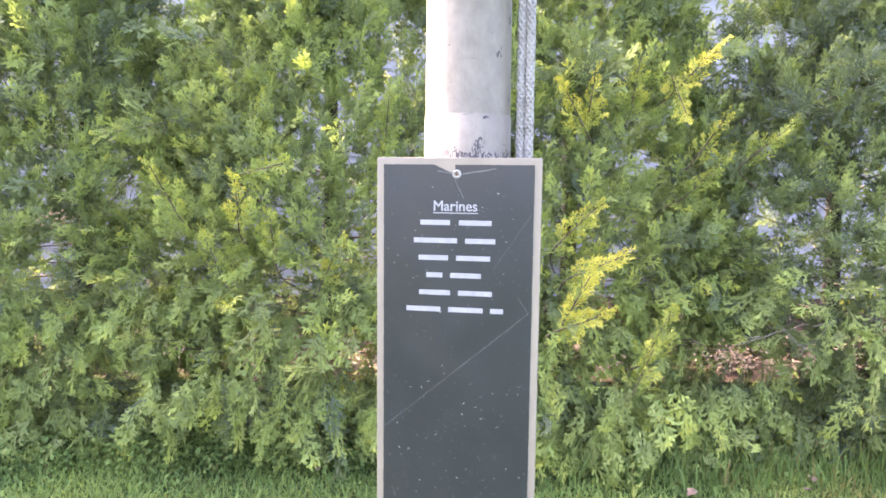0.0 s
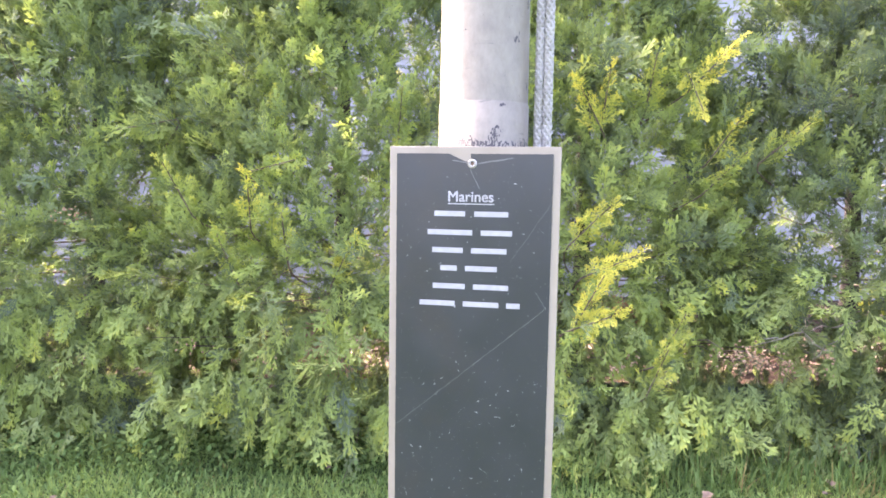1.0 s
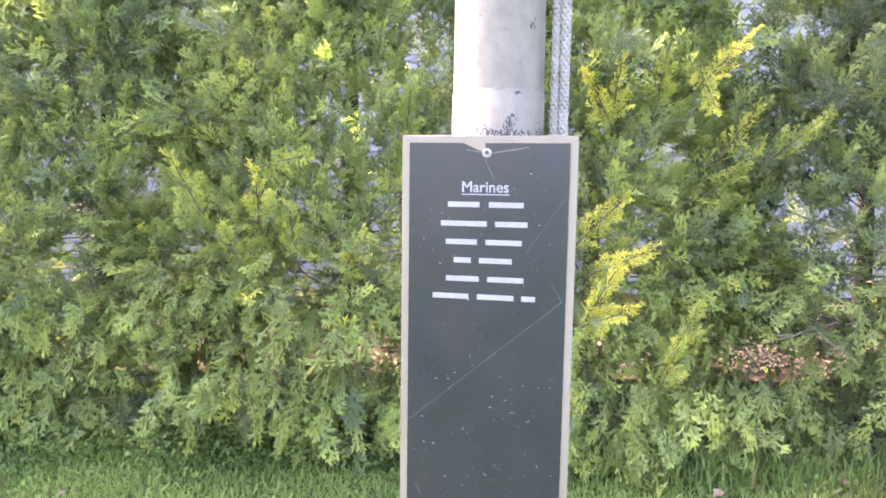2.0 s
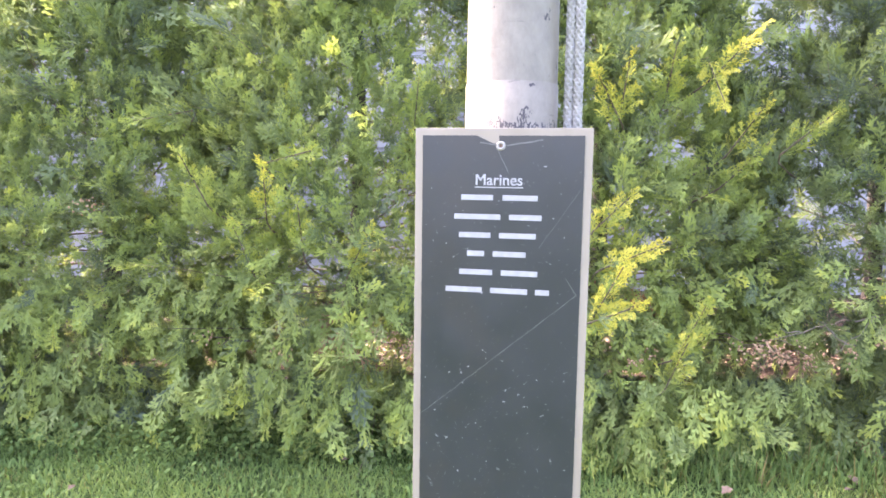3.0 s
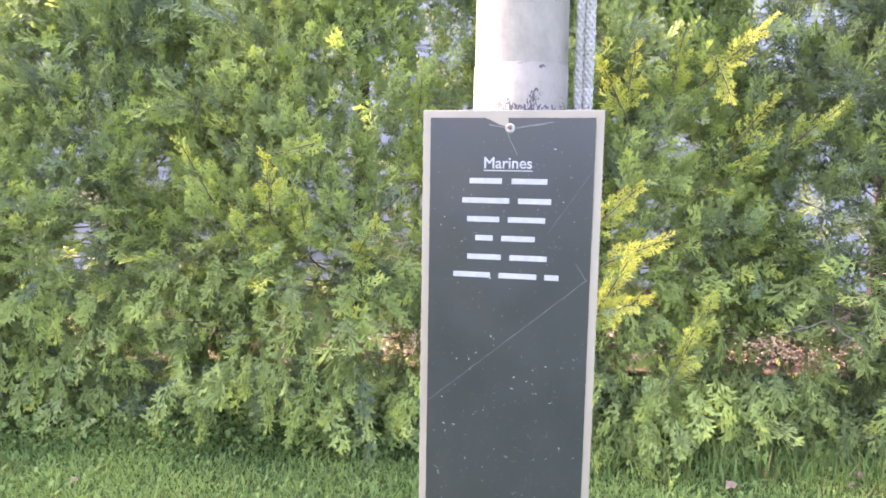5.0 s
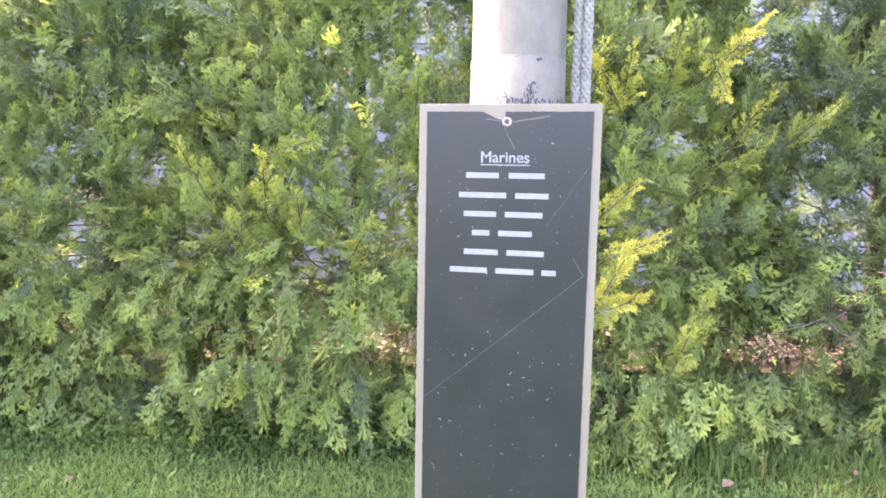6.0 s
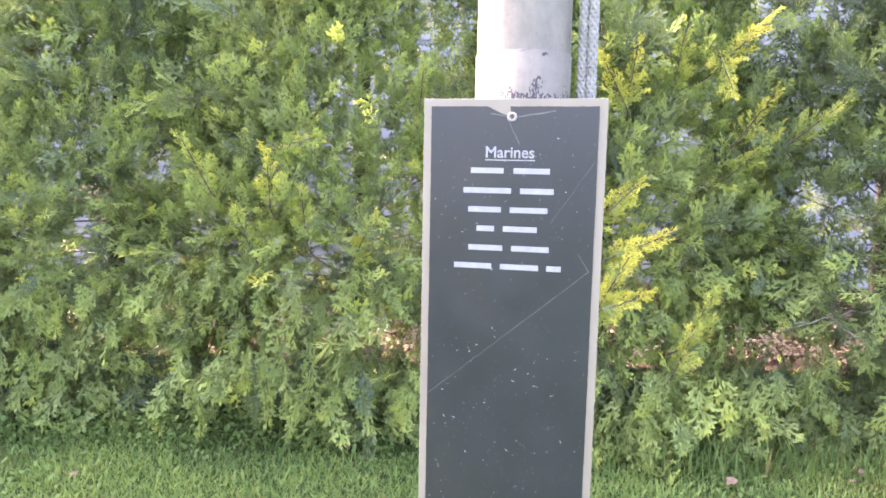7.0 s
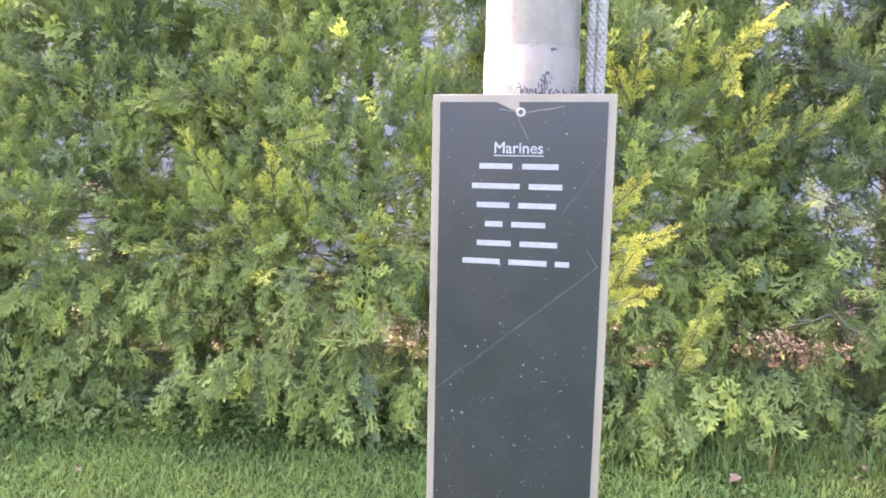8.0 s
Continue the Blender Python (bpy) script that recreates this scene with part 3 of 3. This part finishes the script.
def lawn_age(k, c):
    """Greener and paler patches, some dead blades, and a parched spot."""
    parched = np.exp(-((c[:, 0] - 1.78) / 0.30) ** 2 - ((c[:, 1] - 1.95) / 0.14) ** 2)
    dead = rng.random(k) < 0.02 + 0.5 * parched
    return np.clip(0.52 + 0.5 * patchy(c[:, 0], c[:, 1], 2.2, 7) + rng.normal(0, 0.16, k), 0.1, 1) * np.where(dead, 0.12, 1.0)


def wide_lawn(k):
    """The lawn round the pole, thinning out with distance."""
    r, a = 6.5 * np.sqrt(rng.random(k)) * rng.uniform(0.6, 1, k), rng.uniform(0, 2 * np.pi, k)
    p = np.stack([r * np.cos(a), 0.6 + r * np.sin(a)], -1)
    p = p[p[:, 1] < 2.7]
    return np.stack([p[:, 0], p[:, 1], np.array([lie(u, v) for u, v in p]) - 0.004], -1)


grass_field("lawn_grass", 76000, scatter(-2.9, 2.8, 1.4, 2.9), lambda k: rng.uniform(0.018, 0.046, k), 0.0046, (0.35, 1.1), lawn_age, "short mown green lawn grass")
grass_field("lawn_grass", 5500, scatter(-4.5, 0.15, 3.6, 4.3), lambda k: rng.uniform(0.03, 0.07, k), 0.008, (0.2, 0.9), lawn_age, "sunlit grass strip behind the hedge")
far_lawn = wide_lawn(40000)
grass_field("lawn_grass", len(far_lawn), lambda k: far_lawn, lambda k: rng.uniform(0.03, 0.06, k), 0.009, (0.3, 0.9), lawn_age, "mown green lawn grass round the flagpole")
grass_field("tall_grass", 3400, scatter(0.15, 2.9, 2.05, 2.75), lambda k: rng.uniform(0.06, 0.18, k), 0.0055, (0.1, 0.8),
            lambda k, c: np.clip(rng.normal(0.40, 0.2, k) - 0.5 * (rng.random(k) < 0.04), 0, 1), "uncut long grass along the foot of the hedge")


# low broad-leaved weeds at the hedge's foot
def weed_patch(count, u0, u1, v0, v1, top):
    c = np.stack([rng.uniform(u0, u1, count), rng.uniform(v0, v1, count), rng.uniform(0.02, top, count)], -1)
    yaw, tilt = rng.uniform(0, 2 * np.pi, count), rng.uniform(-0.7, 0.9, count)
    s = rng.uniform(0.014, 0.032, count)
    shape = np.array([(0, 0, 0), (0.45, 0.3, 0.05), (0.45, -0.3, 0.05), (0.8, 0.22, 0.02), (0.8, -0.22, 0.02), (1.05, 0, -0.05)])
    v = shape[None] * s[:, None, None]
    v[:, :, 2] += v[:, :, 0] * tilt[:, None]
    x = v[:, :, 0] * np.cos(yaw)[:, None] - v[:, :, 1] * np.sin(yaw)[:, None]
    y = v[:, :, 0] * np.sin(yaw)[:, None] + v[:, :, 1] * np.cos(yaw)[:, None]
    v = np.stack([x, y, v[:, :, 2]], -1) + c[:, None]
    f = (LEAF_TRIS[None] + 6 * np.arange(count)[:, None, None]).reshape(-1, 3)
    return v.reshape(-1, 3), f, np.repeat(np.clip(rng.normal(0.42, 0.16, count), 0.15, 1), 6)


for args in ((5200, -3.0, 0.2, 2.15, 2.75, 0.13), (900, -3.0, 2.6, 1.5, 2.3, 0.035)):
    v, f, a = weed_patch(*args)
    w = part("clover_weeds", mesh_from("clover_weeds", v, f, M_GRASS, a), M_GRASS, None)
    w.matrix_world = YARD
    tagged(w, "low broad-leaved green weeds in the grass", "weeds", kind="stuff")


# ---- flagpole with halyard ----
pole = tagged(new("flagpole"), "weathered white painted flagpole with a rope halyard", "flagpole")
PX, PY, PR = 0.0025, 0.0605, 0.0555
bm = bmesh.new()
rings = []
outline = [(-0.02, 0.0600), (0.6, 0.0585), (1.0, 0.0566), (1.3, 0.0557), (1.4525, PR), (1.4530, PR - 0.0006), (1.4545, PR - 0.0010), (1.60, PR - 0.0016), (2.5, 0.050), (5.0, 0.042), (6.5, 0.036)]
for z, r0 in outline:
    rings.append([bm.verts.new((r0 * math.cos(a), r0 * math.sin(a), z)) for a in np.linspace(0, 2 * np.pi, 64, endpoint=False)])
for a, c in zip(rings, rings[1:]):
    for i in range(64):
        bm.faces.new((a[i], a[(i + 1) % 64], c[(i + 1) % 64], c[i]))
bm.faces.new(rings[-1])
shaft = part("shaft", bm, M_POLE, pole, "off-white painted shaft with black flaking", smooth=True)
shaft.location = (PX, PY, 0)


def braid(x0, y0, x1, y1, z0, z1, fine):
    """A braided rope: a core and twelve yarns that wind both ways round it."""
    pieces = []
    lo, hi = np.array([x0, y0, z0]), np.array([x1, y1, z1])
    t = np.linspace(0, 1, 3)
    pieces.append(tube_arrays(lo + t[:, None] * (hi - lo), [0.0043] * 3, 8))
    cut = lo + (hi - lo) * (fine - z0) / (z1 - z0)
    pitch, n = 0.046, int((fine - z0) / 0.046 * 16)
    t = np.linspace(0, 1, n)
    turns = (fine - z0) / pitch
    for way in (1, -1):
        for k in range(5):
            ang = way * 2 * np.pi * turns * t + 2 * np.pi * k / 5
            r = 0.0040 + 0.0005 * way * np.sin(5 * 2 * np.pi * turns * t + 2.5 * k)
            p = lo + t[:, None] * (cut - lo) + np.stack([r * np.cos(ang), r * np.sin(ang), 0 * t], -1)
            pieces.append(tube_arrays(p, [0.00205] * n, 5))
    return joined(pieces)


halyard = part("halyard", mesh_from("halyard", *braid(0.0707, 0.052, 0.0742, 0.052, 0.95, 6.4, 1.75), M_ROPE, smooth=True), M_ROPE, pole, "grey-white braided rope")
part("halyard", mesh_from("halyard", *braid(0.0812, 0.050, 0.0842, 0.050, 0.95, 6.4, 1.75), M_ROPE, smooth=True), M_ROPE, pole, "grey-white braided rope")

# ---- plaque ----
plaque = tagged(new("memorial_plaque"), "black engraved plaque with a white border on the flagpole", "sign")
TOP, LOW, HALF = 1.400, 0.62, 0.1015
part("backing", box_bm(-HALF, HALF, 0.0008, 0.0048, LOW, TOP, 0.0009), M_CORE, plaque, "off-white laminate border and backing", smooth=False)
# the black face, chipped away above the screw
IN = 0.0925
edge = [(-IN, LOW + 0.009), (IN, LOW + 0.009), (IN, TOP - 0.0085), (-0.0035, TOP - 0.0085), (-0.0032, TOP - 0.0125), (-0.0028, TOP - 0.0185),
        (-0.0075, TOP - 0.0178), (-0.0130, TOP - 0.0160), (-0.0190, TOP - 0.0132), (-0.0245, TOP - 0.0105), (-0.0290, TOP - 0.0085), (-IN, TOP - 0.0085)]
ragged, chip = [], random.Random(21)
for (xa, za), (xb, zb) in zip(edge, edge[1:] + edge[:1]):
    steps = max(1, int(math.hypot(xb - xa, zb - za) / 0.004))
    for i in range(steps):
        f, j = i / steps, (0.00035 if i else 0.0) * chip.choice((0.3, 0.5, 1.0))
        ragged.append((xa + (xb - xa) * f + chip.uniform(-j, j), za + (zb - za) * f + chip.uniform(-j, j)))
bm = bmesh.new()
front = bm.faces.new([bm.verts.new((x, -0.0002, z)) for x, z in ragged])
ext = bmesh.ops.extrude_face_region(bm, geom=[front])
bmesh.ops.translate(bm, vec=(0, 0.0014, 0), verts=[e for e in ext["geom"] if isinstance(e, bmesh.types.BMVert)])
bmesh.ops.recalc_face_normals(bm, faces=bm.faces[:])
part("face_panel", bm, M_BLACK, plaque, "scratched glossy black face")


def lettering(text, x, z, height, width, y=-0.0004):
    cu = bpy.data.curves.new("lettering", "FONT")
    cu.body, cu.align_x, cu.size, cu.extrude = text, "CENTER", 1.0, 0.01
    cu.bevel_depth, cu.bevel_resolution = 0.014, 0
    tmp = bpy.data.objects.new("lettering", cu)
    scene.collection.objects.link(tmp)
    bpy.context.view_layer.update()
    me = bpy.data.meshes.new_from_object(tmp.evaluated_get(bpy.context.evaluated_depsgraph_get()))
    bpy.data.objects.remove(tmp)
    co = np.array([v.co[:] for v in me.vertices])
    cap = co[:, 1].max()
    sx = width / (co[:, 0].max() - co[:, 0].min())
    mid = (co[:, 0].max() + co[:, 0].min()) / 2
    for v in me.vertices:
        v.co = ((v.co.x - mid) * sx + x, y - v.co.z * 0.012, v.co.y * height / cap + z)
    me.materials.append(M_LETTER)
    return me


part("lettering", lettering("Marines", -0.0025, 1.3355, 0.0122, 0.054), M_LETTER, plaque, "white engraved heading")
part("underline", box_bm(-0.030, 0.0255, -0.0005, 0.0002, 1.3322, 1.3334), M_LETTER, plaque)
# the lines below the heading stand as plain bars, a bar for each word
LINES = [(1.3210, ((-0.046, -0.009), (0.002, 0.042))), (1.2988, ((-0.054, 0.000), (0.010, 0.047))), (1.2775, ((-0.048, -0.011), (-0.001, 0.041))),
         (1.2560, ((-0.038, -0.018), (-0.008, 0.030))), (1.2342, ((-0.047, -0.008), (0.002, 0.044))), (1.2132, ((-0.063, -0.020), (-0.010, 0.033), (0.042, 0.058)))]
for zc, words in LINES:
    for a, c in words:
        part("text_bar", box_bm(a, c, -0.0005, 0.0002, zc - 0.0031, zc + 0.0031, 0.0002), M_LETTER, plaque)

# the screw with its pale washer
bm = bmesh.new()
prof = [(0.0, 0.0004), (0.0022, 0.0004), (0.0024, -0.0012), (0.0034, -0.0022), (0.0050, -0.0016), (0.0056, 0.0), (0.0057, 0.0010)]
prev = None
for r0, y in prof[1:]:
    ring_v = [bm.verts.new((r0 * math.cos(a), y, r0 * math.sin(a))) for a in np.linspace(0, 2 * np.pi, 24, endpoint=False)]
    if prev:
        for i in range(24):
            bm.faces.new((prev[i], prev[(i + 1) % 24], ring_v[(i + 1) % 24], ring_v[i]))
    prev = ring_v
bmesh.ops.recalc_face_normals(bm, faces=bm.faces[:])
screw = part("screw", bm, M_SCREW, plaque, "white screw washer", smooth=True)
screw.location = (-0.0012, 0, 1.3800)
bm = bmesh.new()
bmesh.ops.create_cone(bm, cap_ends=True, segments=18, radius1=0.0023, radius2=0.0019, depth=0.0012, matrix=pose(0, -0.0004, 0, 90))
part("screw_head", bm, M_RUST, screw, "rusty recessed screw head")


# scratches and flecks in the face
def scratch(points, width):
    bm = bmesh.new()
    rows = []
    for i, (x, z) in enumerate(points):
        a, c = points[max(0, i - 1)], points[min(len(points) - 1, i + 1)]
        d = Vector((c[0] - a[0], c[1] - a[1])).normalized() * width / 2
        rows.append((bm.verts.new((x - d.y, -0.00045, z + d.x)), bm.verts.new((x + d.y, -0.00045, z - d.x))))
    for p, q in zip(rows, rows[1:]):
        bm.faces.new((p[0], p[1], q[1], q[0]))
    bmesh.ops.recalc_face_normals(bm, faces=bm.faces[:])
    return part("scratch", bm, M_SCRATCH, plaque, "pale hairline scratch")


def wobble(a, c, k, amount, seed):
    r = random.Random(seed)
    return [(a[0] + (c[0] - a[0]) * i / k + r.uniform(-amount, amount), a[1] + (c[1] - a[1]) * i / k + r.uniform(-amount, amount)) for i in range(k + 1)]


scratch(wobble((-0.0922, 1.0575), (0.0885, 1.212), 26, 0.0005, 1), 0.0006)
scratch(wobble((0.0885, 1.212), (0.0760, 1.231), 5, 0.0003, 2), 0.0006)
scratch(wobble((0.092, 1.335), (0.045, 1.265), 10, 0.0005, 3), 0.0003)
scratch(wobble((0.006, 1.3805), (0.046, 1.3865), 8, 0.0004, 4), 0.0016)
scratch(wobble((-0.025, 1.3835), (-0.007, 1.381), 5, 0.0003, 5), 0.0012)
scratch(wobble((-0.004, 1.374), (0.008, 1.350), 5, 0.0005, 6), 0.0007)
r = random.Random(9)
bm = bmesh.new()
for k in range(860):
    x, z = r.uniform(-0.088, 0.088), 1.375 - 0.74 * r.random() ** 0.75
    if k % 5 == 0:
        x, z = r.gauss(0.02, 0.03), r.uniform(0.64, 1.1)
    s, a, el = 0.00016 + 0.00050 * r.random() ** 3, r.uniform(0, 3.1), r.choice((1, 1, 1, 1.5, 3.2))
    pts = []
    for i in range(6):
        q = i * math.pi / 3
        px, pz = s * el * math.cos(q) * r.uniform(0.7, 1.2), s * math.sin(q) * r.uniform(0.7, 1.2)
        pts.append(bm.verts.new((x + px * math.cos(a) - pz * math.sin(a), -0.0005 - 0.000001 * k, z + px * math.sin(a) + pz * math.cos(a))))
    bm.faces.new(pts)
bmesh.ops.recalc_face_normals(bm, faces=bm.faces[:])
tagged(part("flecks", bm, M_LETTER, plaque, "scattered white flecks and chips"), kind="stuff")


# ---- dry leaves on the grass ----
def dry_leaf(u, v, size, yaw):
    bm = bmesh.new()
    mid = [bm.verts.new((size * (i / 5 - 0.5), 0, 0.004)) for i in range(6)]
    for sg in (1, -1):
        rim = [bm.verts.new((size * (i / 5 - 0.5), sg * size * 0.34 * math.sin(math.pi * (i + 0.3) / 5.6) * (1 + 0.25 * (-1) ** i), 0.004 + size * 0.2 * math.sin(math.pi * i / 5))) for i in range(6)]
        for i in range(5):
            bm.faces.new((mid[i], mid[i + 1], rim[i + 1], rim[i]) if sg > 0 else (mid[i + 1], mid[i], rim[i], rim[i + 1]))
    ob = part("dry_leaf", bm, M_DRY, None, smooth=True)
    ob.matrix_world = YARD @ pose(u, v, lie(u, v) + 0.035, 12, -10, yaw)
    return tagged(ob, "curled pale brown dry leaf lying on the grass", "leaf", group="dry leaves on the lawn")


for u, v, s, yaw in ((1.10, 1.98, 0.06, 30), (1.68, 2.10, 0.07, 100), (1.62, 2.00, 0.05, 200), (-1.62, 1.86, 0.035, 60), (-0.55, 2.2, 0.03, 10)):
    dry_leaf(u, v, s, yaw)
